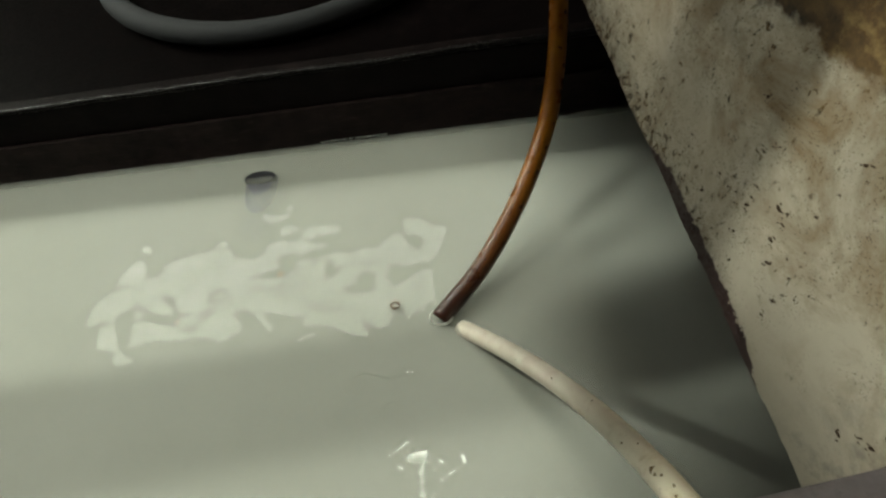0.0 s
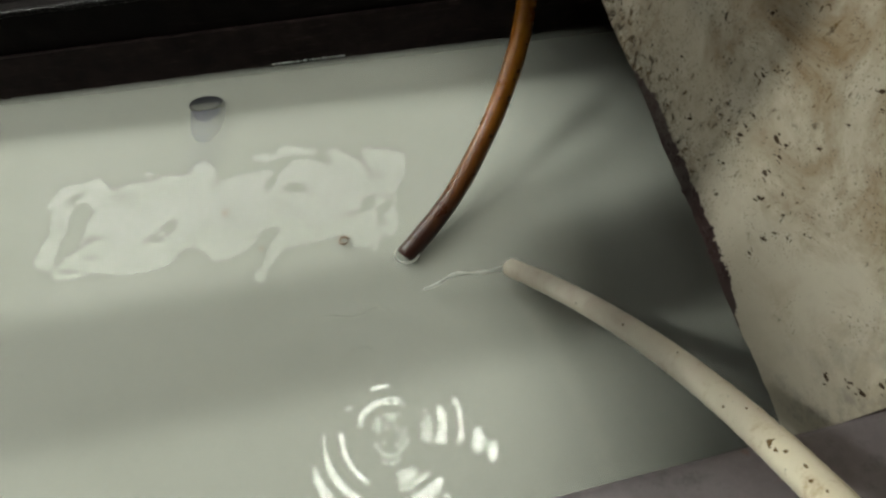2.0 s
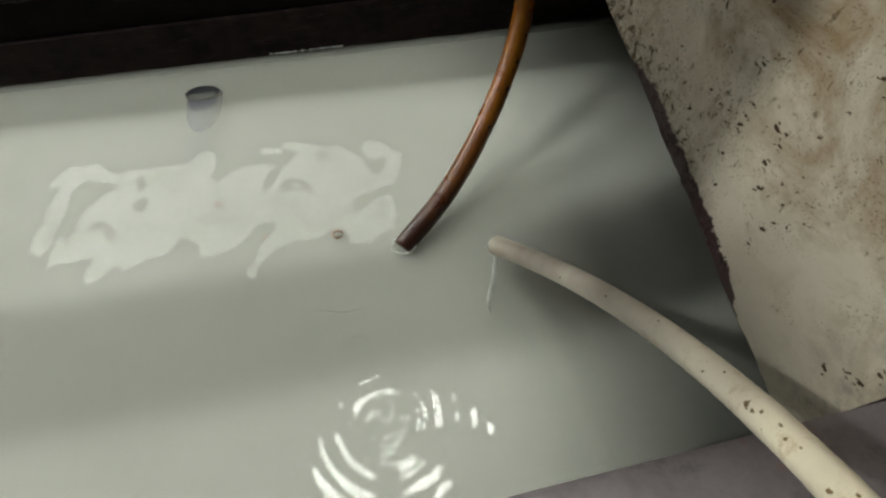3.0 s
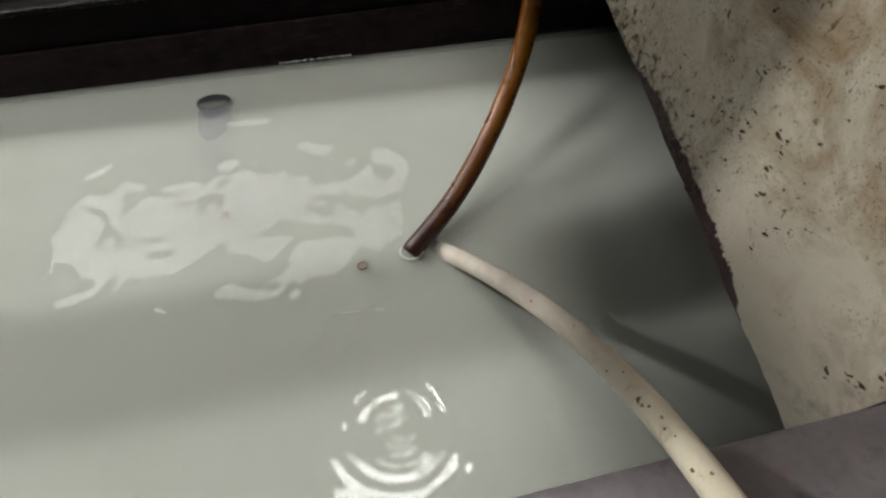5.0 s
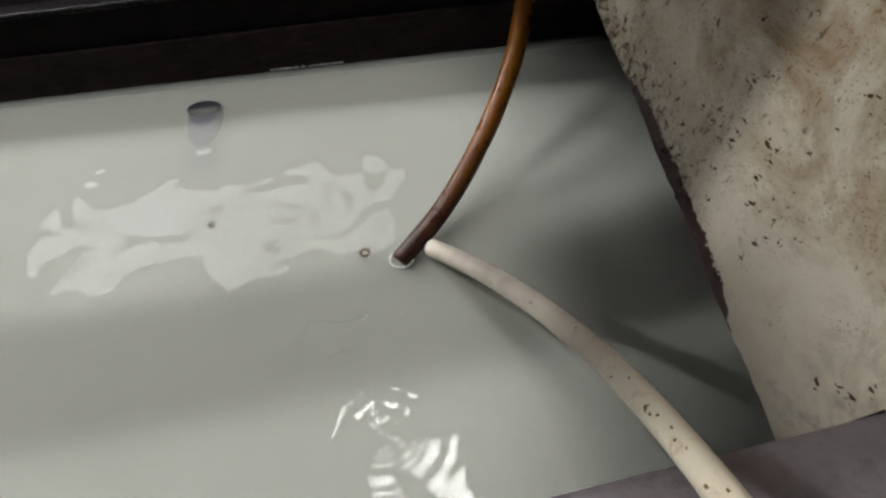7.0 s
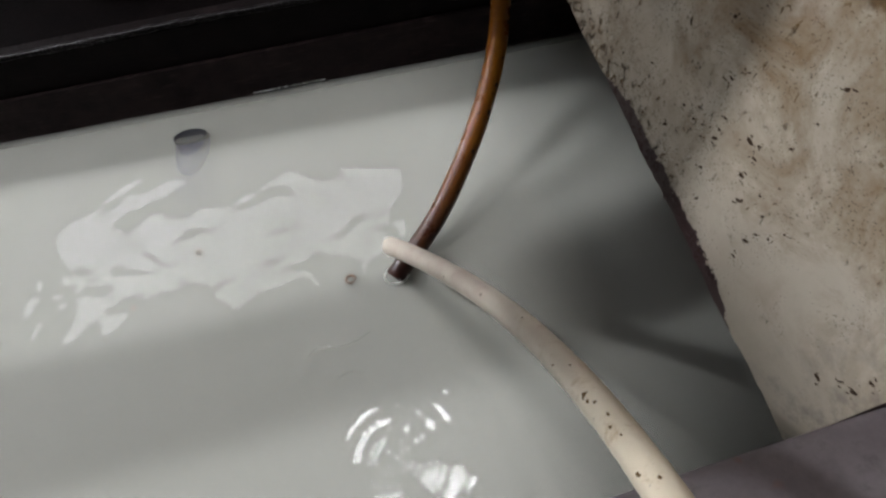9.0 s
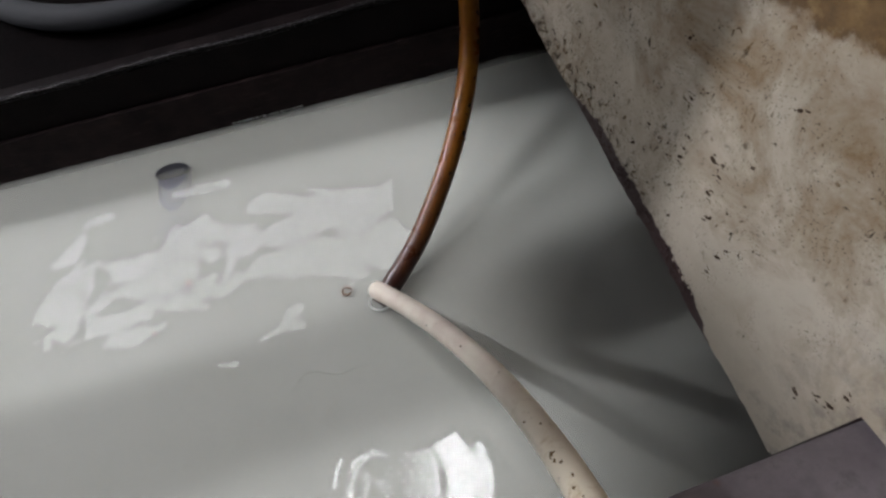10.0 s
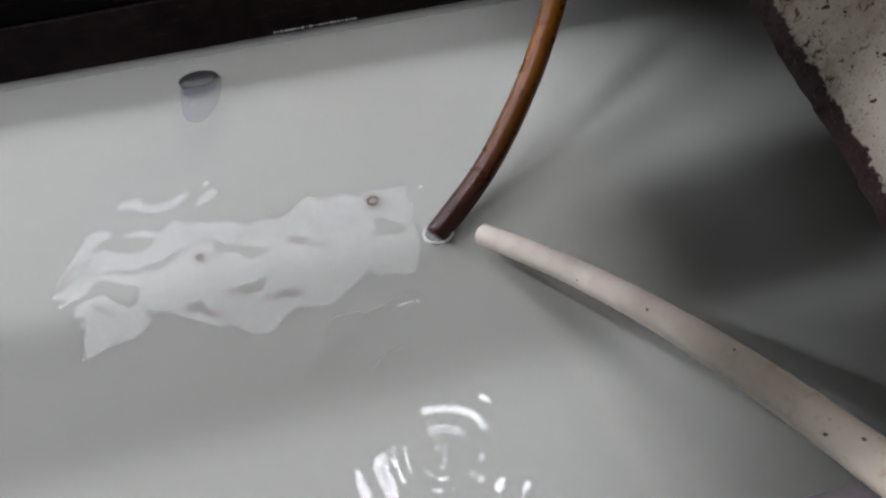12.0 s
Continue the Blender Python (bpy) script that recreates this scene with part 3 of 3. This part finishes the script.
def shade_bar():
    """An unseen flat bar with two tabs, hung by rods, added to cast shade."""
    f = thing("shade_bar", "unseen flat black bar added above the tank to cast a shadow band", "bracket")
    part("bar", slab([(-1.30, 0.178), (-0.78, 0.233), (-0.458, 0.268), (-0.428, 0.277), (-0.30, 0.277), (-0.30, 0.336), (-0.424, 0.336), (-0.458, 0.326), (-0.583, 0.302), (-0.739, 0.291), (-1.30, 0.272)], 0.60, 0.006), BLACK, f)
    part("tab", slab([(-0.555, 0.196), (-0.440, 0.196), (-0.440, 0.262), (-0.508, 0.257)], 0.607, 0.006), BLACK, f)
    part("tab", slab([(-0.478, 0.345), (-0.410, 0.345), (-0.410, 0.420), (-0.555, 0.420), (-0.535, 0.375)], 0.607, 0.006), BLACK, f)
    part("strap", slab([(-0.478, 0.315), (-0.415, 0.315), (-0.415, 0.348), (-0.466, 0.348)], 0.614, 0.005), BLACK, f)
    for x, y in ((-1.28, 0.185),):
        part("rod", tube(bmesh.new(), [Vector((x, y, z)) for z in (0.603, 1.4, 2.2)], 0.004, 8), BLACK, f)


def shade_screen():
    # Added out of view: keeps the back lamp off the right side.
    f = thing("shade_screen", "unseen flat black screen added to shade the tank and the plate", "guard")
    part("sheet", slab([(-1.4129, 1.0776), (-1.3671, 1.0776), (-1.3671, 1.2200), (-1.4060, 1.2200), (-1.4060, 1.1673), (-1.4249, 1.1652), (-1.4249, 1.1376), (-1.4129, 1.1341)], 1.15, 0.006), BLACK, f)
    part("rail", slab([(-1.3664, 0.9894), (-1.1694, 0.9894), (-1.1694, 1.0), (-1.3664, 1.0)], 1.15, 0.006), BLACK, f)
    part("rail", slab([(-1.3664, 1.1659), (-1.1694, 1.1736), (-1.1694, 1.1835), (-1.3664, 1.1835)], 1.15, 0.006), BLACK, f)
    for i in range(11):
        x = -1.3614 + 0.0176 * i
        part("slat", slab([(x, 1.0007), (x + 0.0078, 1.0007), (x + 0.0078, 1.1652), (x, 1.1652)], 1.15, 0.004), BLACK, f)
    part("rod", tube(bmesh.new(), [Vector((-1.1765, 0.9944, z)) for z in (1.153, 1.6, 2.2)], 0.004, 8), BLACK, f)


def shade_sheet():
    # Added out of view: keeps the work lamp off the right corner.
    f = thing("shade_sheet", "unseen flat black sheet added to shade the corner of the tank", "shelf")
    part("sheet", slab([(0.016, 0.212), (0.150, 0.190), (0.150, 0.505), (0.004, 0.505), (0.020, 0.390), (0.008, 0.385), (0.006, 0.318), (0.012, 0.312)], 0.34, 0.006), BLACK, f)
    part("rod", tube(bmesh.new(), [Vector((0.14, 0.375, z)) for z in (0.343, 1.2, 2.2)], 0.004, 8), BLACK, f)


shade_bar()
shade_screen()
shade_sheet()


# ---- hoses ----
DARK_CRUST = plain("dark_crust", (0.035, 0.014, 0.008), 0.8, 500.0)


def amber_hose():
    bm = bmesh.new()
    pts = [(0.0003, 0.3067, -0.0011), (0.0024, 0.3087, -0.0002), (0.027, 0.3324, 0.0093), (0.0479, 0.3593, 0.0214), (0.0655, 0.387, 0.0352), (0.0792, 0.414, 0.0512), (0.0878, 0.4401, 0.0702), (0.0931, 0.4648, 0.0923), (0.0956, 0.4881, 0.1177), (0.0986, 0.5284, 0.1643), (0.1002, 0.5961, 0.2543), (0.0957, 0.6948, 0.4108)]
    path = spline(pts, 150)
    tube(bm, path, 0.0058, 24, bore=0.6, wobble=0.03, seed=2)
    k = new("amber_hose")
    k.empty_display_size = 0.02
    tagged(k, "amber-brown rubber hose dipping into the milky coolant", "hose")
    part("tube", bm, AMBER, k, smooth=True)
    # small dark crusts along one side
    rng = random.Random(14)
    for i in (9, 15, 21, 27, 31, 35, 40, 44, 52):
        way = (path[i + 1] - path[i - 1]).normalized()
        out = Vector((0.75, -0.55, 0.25 + 0.5 * rng.random()))
        out = (out - way * out.dot(way)).normalized()
        bm = bmesh.new()
        bmesh.ops.create_icosphere(bm, subdivisions=2, radius=1.0)
        r = rng.uniform(0.0006, 0.0011)
        for v in bm.verts:
            q = r * rng.uniform(0.5, 1.3)
            v.co = path[i] + out * 0.0057 + way * v.co.x * q * 1.8 + out.cross(way) * v.co.y * q + out * v.co.z * 0.6 * q
        part("grime_spot", bm, DARK_CRUST, k, "small dark crust")
    return k


def hose_shape(s):
    return Vector((0.6003, -0.684, 0.4447)) * s + Vector((-1.1964, -0.2136, 0.5513)) * s ** 2 + Vector((0.6888, 0.4438, -1.0925)) * s ** 3


def white_hose():
    """Its mouth is at the origin; the rest bends up over the rim."""
    path = [hose_shape(0.30 * i / 119) for i in range(120)]
    way = (path[-1] - path[-2]).normalized()
    end = path[-1]
    path += [end + way * 0.012 * i + Vector((0.004, -0.012, -0.010)) * (i * i / 40) for i in range(1, 26)]
    k = new("white_hose")
    k.empty_display_size = 0.02
    tagged(k, "cream-white plastic hose, grimy and speckled, hung over the rim", "hose")
    bm = bmesh.new()
    tube(bm, path, 0.0051, 24, bore=0.62, wobble=0.03, seed=3)
    part("tube", bm, CREAM, k, smooth=True)
    return k


amber = amber_hose()
hose = white_hose()

GREY = plain("grey_rubber", (0.006, 0.006, 0.008), 0.85, 90.0)
STUB = plain("blue_black_plastic", (0.006, 0.006, 0.012), 0.7, 200.0)
STUB_BODY = plain("blue_plastic", (0.010, 0.008, 0.070), 0.6, 200.0)
CRUST = plain("brown_crust", (0.16, 0.095, 0.035), 0.8, 500.0)
BROWN = plain("brown_debris", (0.16, 0.075, 0.035), 0.6, 400.0)


def grey_loop():
    bm = bmesh.new()
    ring = [Vector((-0.127 + 0.181 * math.cos(a), 0.7365 + 0.181 * math.sin(a), 0.0530 + 0.0007 * math.sin(5 * a))) for a in np.linspace(0, math.tau * 0.97, 120)]
    tube(bm, ring, 0.0100, 16, wobble=0.03, seed=9)
    return tagged(part("grey_hose", bm, GREY, smooth=True), "loop of dull grey rubber hose lying behind the tank wall", "hose")


def dipped_stub():
    """A bent pipe end whose tilted rim just breaks the surface."""
    k = thing("pipe_stub", "black plastic pipe end standing in the milky coolant", "pipe", (-0.1345, 0.4475, 0.0))
    tilt = pose(0, 0, -0.0010, 8, 0, 0) @ Matrix.Diagonal((1.0, 0.5, 1.0, 1.0))
    bm = bmesh.new()
    prof = [(0.0118, -0.006), (0.0125, -0.004), (0.0125, -0.0008), (0.0118, 0.0), (0.0106, 0.0001), (0.0096, -0.0004)]
    rows = [[bm.verts.new(tilt @ Vector((r * math.cos(a), r * math.sin(a), z))) for a in np.linspace(0, math.tau, 32, False)] for r, z in prof]
    for q, w in zip(rows, rows[1:]):
        for n in range(32):
            bm.faces.new((q[n], q[(n + 1) % 32], w[(n + 1) % 32], w[n]))
    bm.faces.new(rows[-1])
    part("collar", bm, STUB, k, smooth=True)
    # the body runs out flat under the surface and then down
    flat = 0.35
    path = spline([(0, y, z / flat) for y, z in ((0.004, -0.0055), (-0.006, -0.0072), (-0.016, -0.0095), (-0.030, -0.0125), (-0.044, -0.0160), (-0.056, -0.050), (-0.058, -0.105))], 60)
    bm = tube(bmesh.new(), path, 0.0125, 24)
    for v in bm.verts:
        v.co.z *= flat
    part("body", bm, STUB_BODY, k, "blue-black bent pipe", True)


def bubble(radius, core):
    """A floating bubble: a thin dome on a wet ring, with a brown crumb caught in it."""
    k = new("bubble")
    k.empty_display_size = 0.005
    tagged(k, "small clear bubble with a brown crumb floating on the coolant", "bubble", "bubbles on the coolant")
    bm = bmesh.new()
    bmesh.ops.create_uvsphere(bm, u_segments=24, v_segments=16, radius=radius)
    bmesh.ops.delete(bm, geom=[v for v in bm.verts if v.co.z < -0.02 * radius], context="VERTS")
    for v in bm.verts:
        v.co.z *= 0.8
    part("dome", bm, SHINE, k, smooth=True)
    bm = bmesh.new()
    ring = [Vector((0.55 * radius * math.cos(a), 0.5 * radius * math.sin(a), 0.0005)) for a in np.linspace(0, math.tau * 0.9, 22)]
    tube(bm, ring, 0.13 * radius, 8, wobble=0.5, seed=1)
    if core:
        part("crumb", bm, BROWN, k, smooth=True)
    else:
        bm.free()
    return k


SHINE = thin_water("bubble_film", 1.12)


def glint_ring(name, at, radius, thick, squash=1.0):
    bm = bmesh.new()
    ring = [Vector((radius * math.cos(a), squash * radius * math.sin(a), 0.0)) for a in np.linspace(0, math.tau, 40)]
    tube(bm, ring, thick, 8)
    # Opaque pale colour paints the lamp's glint on the edge of liquid.
    m = Mat("painted_glint", 0.05, 0.0, 1.33).color((0.66, 0.66, 0.62)).m
    ob = part(name, bm, m, smooth=True)
    ob.location = at
    return tagged(ob, "opaque pale ring round a hose, painting the glint of its meniscus", "water", kind="stuff")


def glint_beads():
    """Pale opaque beads along the back wall at the surface, painting its glints."""
    rng = random.Random(12)
    bm = bmesh.new()
    for i in range(34):
        x = -0.088 + 0.052 * i / 34 + rng.uniform(-0.001, 0.001)
        r = rng.uniform(0.00025, 0.0007)
        q = bmesh.ops.create_icosphere(bm, subdivisions=2, radius=r)
        for v in q["verts"]:
            v.co = Vector((v.co.x * 1.8 + x, v.co.y + WATER_BACK - 0.0004, v.co.z + 0.0006))
    m = Mat("glint_bead", 0.05, 0.0, 1.33).color((0.5, 0.5, 0.48)).m
    return tagged(part("glint_beads", bm, m, smooth=True), "row of pale beads painting the glints along the black wall", "water", kind="stuff")


def hose_grime(parent):
    """Dark crusts stuck to the upper side of the white hose."""
    rng = random.Random(21)
    for s, side, r in ((0.2036, 0.06, 0.0017), (0.2070, 0.10, 0.0010), (0.2098, -0.05, 0.0009), (0.2046, 0.16, 0.0006), (0.2179, -0.12, 0.0009), (0.2227, 0.05, 0.0007), (0.2284, -0.05, 0.0006), (0.2436, 0.20, 0.0011), (0.2493, -0.2, 0.0007), (0.1063, 0.02, 0.0008), (0.1865, -0.22, 0.0006), (0.1789, 0.2, 0.0007), (0.0685, 0.25, 0.0006), (0.1427, -0.3, 0.0006)):
        p = hose_shape(s)
        way = (hose_shape(s + 0.002) - p).normalized()
        out = Vector((-0.2, -0.35, 0.9))
        out = (out - way * out.dot(way)).normalized()
        out = (out + way.cross(out) * side * 2).normalized()
        bm = bmesh.new()
        bmesh.ops.create_icosphere(bm, subdivisions=2, radius=1.0)
        a, b = way, out.cross(way)
        for v in bm.verts:
            k = 0.66 * r * rng.uniform(0.25, 1.5)
            v.co = p + out * 0.0050 + a * v.co.x * k * 1.4 + b * v.co.y * k + out * v.co.z * 0.0004
        part("grime_spot", bm, CRUST, parent)


def water_strand(parent):
    """Water running from the mouth of the white hose; its own x is the way that it runs."""
    path = [Vector((0.048 * q, 0.0022 * math.sin(8 * q) * q, 0.010 * q * (1 - q) - 0.004 * q + 0.0012 * math.sin(13 * q) * q)) for q in np.linspace(0, 1, 40)]
    m = Mat("running_water", 0.05, 0.0, 1.33).color((0.76, 0.77, 0.73))
    m.b.inputs["Alpha"].default_value = 0.40
    return part("water_strand", tube(bmesh.new(), path, lambda q: 0.0014 - 0.0006 * q + 0.0003 * math.sin(23 * q), 10, wobble=0.35, seed=6), m.m, parent, "thin strand of running water", True)


grey_loop()
dipped_stub()
meniscus = glint_ring("hose_glint", (0.0012, 0.3072, -0.0001), 0.0068, 0.0006, 0.85)
glint_beads()
hose_grime(hose)
strand = water_strand(hose)
bubbles = [bubble(0.0048, True), bubble(0.0030, True), bubble(0.0018, True)]
BUBBLE_ROWS = [
    [(0, -0.0273, 0.3181), (0.5, -0.0287, 0.3207), (1.5, -0.0342, 0.32), (2.5, -0.0359, 0.3212), (3, -0.0371, 0.3186), (5, -0.0272, 0.3), (5.5, -0.0155, 0.2968), (6.5, -0.0175, 0.3144), (8.5, -0.0253, 0.3083), (9.5, -0.0244, 0.3121), (10, -0.0179, 0.318), (10.5, -0.0223, 0.3228), (11, -0.0219, 0.3225), (12, -0.0324, 0.3314)],
    [(0, -0.105, 0.352), (4, -0.112, 0.348), (8.5, -0.117, 0.3436), (9.5, -0.1187, 0.3496), (10, -0.1161, 0.3499), (11, -0.1208, 0.3121), (11.5, -0.1205, 0.3145), (12, -0.1173, 0.3137)],
    [(0, -0.17, 0.322), (2.5, -0.079, 0.3214), (6, -0.12, 0.33), (8.5, -0.1653, 0.3158), (9.5, -0.1411, 0.3149), (10, -0.1359, 0.3199), (12, -0.0835, 0.3337)],
]

HOSE = [
    (0, (0.0129, 0.3014, -0.0063), (-0.093, 0.0015, -0.0251)),
    (0.5, (0.0344, 0.2892, 0.0031), (-0.1272, -0.0313, -0.0635)),
    (1, (0.0536, 0.2819, 0.0087), (-0.1505, -0.0402, -0.0931)),
    (1.5, (0.0513, 0.2753, 0.0106), (-0.2179, 0.0192, -0.1763)),
    (2, (0.0579, 0.2861, 0.0092), (-0.1098, -0.1016, -0.0658)),
    (2.5, (0.0589, 0.2835, 0.0109), (-0.1386, -0.0879, -0.0765)),
    (3, (0.0521, 0.295, 0.01), (-0.0746, -0.1346, -0.0178)),
    (5, (0.0144, 0.314, -0.0108), (-0.0103, -0.0666, 0.0367)),
    (5.5, (0.0205, 0.319, -0.0088), (-0.0, -0.131, 0.0586)),
    (6, (0.015, 0.3216, -0.0074), (0.0177, -0.0951, 0.0612)),
    (6.5, (0.0156, 0.3189, -0.0075), (0.0073, -0.1007, 0.0516)),
    (7.2, (0.02, 0.309, 0.01), (-0.014, -0.062, 0.022)),
    (7.8, (0.014, 0.311, 0.021), (-0.034, -0.03, -0.004)),
    (8.5, (0.0061, 0.3162, 0.0183), (-0.0526, 0.0105, -0.0341)),
    (9, (0.002, 0.3142, 0.0202), (-0.0423, -0.0266, -0.0104)),
    (9.5, (-0.0002, 0.3099, 0.0211), (-0.0362, -0.0417, 0.0097)),
    (10, (0.0009, 0.3097, 0.009), (-0.1073, 0.0758, -0.1008)),
    (10.5, (0.01, 0.3089, 0.0107), (0.0567, -0.0411, 0.0621)),
    (11, (0.0027, 0.298, 0.006), (0.0271, 0.0223, -0.0072)),
    (11.5, (0.0166, 0.2949, 0.007), (0.0417, -0.0189, -0.0015)),
    (12, (0.018, 0.2962, 0.0069), (0.0583, -0.0691, 0.0166)),
]


def motions():
    rows = []
    for t, place, turn in HOSE:
        v = Vector(turn)
        rows.append((t, Matrix.Translation(place) @ Matrix.Rotation(v.length, 4, v.normalized())))
    walk(hose, rows)
    walk(meniscus, [(t, pose(0.0012 + dx, 0.3072 + dx / 6, -0.0001)) for t, dx in ((0, 0), (10.0, 0), (10.6, -0.0037), (12.0, -0.0037))])
    walk(amber, [(0, pose(0, 0, 0)), (10.0, pose(0, 0, 0)), (10.6, pose(-0.0037, -0.0006, 0)), (12.0, pose(-0.0037, -0.0006, 0))])
    # the strand first lies inside the hose, then runs out to varying sides
    back = hose_shape(0.002).normalized()
    inside = Matrix.Translation(back * 0.001) @ back.to_track_quat("X", "Z").to_matrix().to_4x4()

    def run(t, yaw, dip):
        turn = rows[min(range(len(rows)), key=lambda i: abs(rows[i][0] - t))][1].to_3x3().to_4x4()
        return t, turn.inverted() @ pose(0, 0, 0, 0, dip, yaw)

    walk(strand, [(0, inside), (0.5, inside), (0.6, run(0.6, -100, 20)[1]), run(0.8, -140, 5), run(1.0, -157, 3), run(1.25, -175, -4), run(1.5, -196, -6), run(1.75, -186, -4), run(2.0, -176, 0),
                  run(2.2, -143, 4), run(2.5, -115, 12), run(3.0, -101, 25), run(3.2, -101, 25), (3.4, inside), (12.0, inside)])
    for b, track in zip(bubbles, BUBBLE_ROWS):
        walk(b, [(t, pose(x, y, 0.0004)) for t, x, y in track])
    rng = random.Random(8)
    for piece, at, most in ((chop_piece, CHOP_AT, 42), (ring_piece, RING_AT, 60)):
        turn, rows = 0.0, []
        for i in range(41):
            rows.append((i * 0.3, pose(at.x, at.y, 0, 0, 0, turn)))
            turn += rng.uniform(-most, most)
        walk(piece, rows)
    for thread in threads:
        x, y, z = thread.location
        walk(thread, [(i * 0.5, pose(x + rng.uniform(-0.004, 0.004), y + rng.uniform(-0.002, 0.002), z, 0, 0, rng.uniform(-12, 12))) for i in range(25)])


motions()
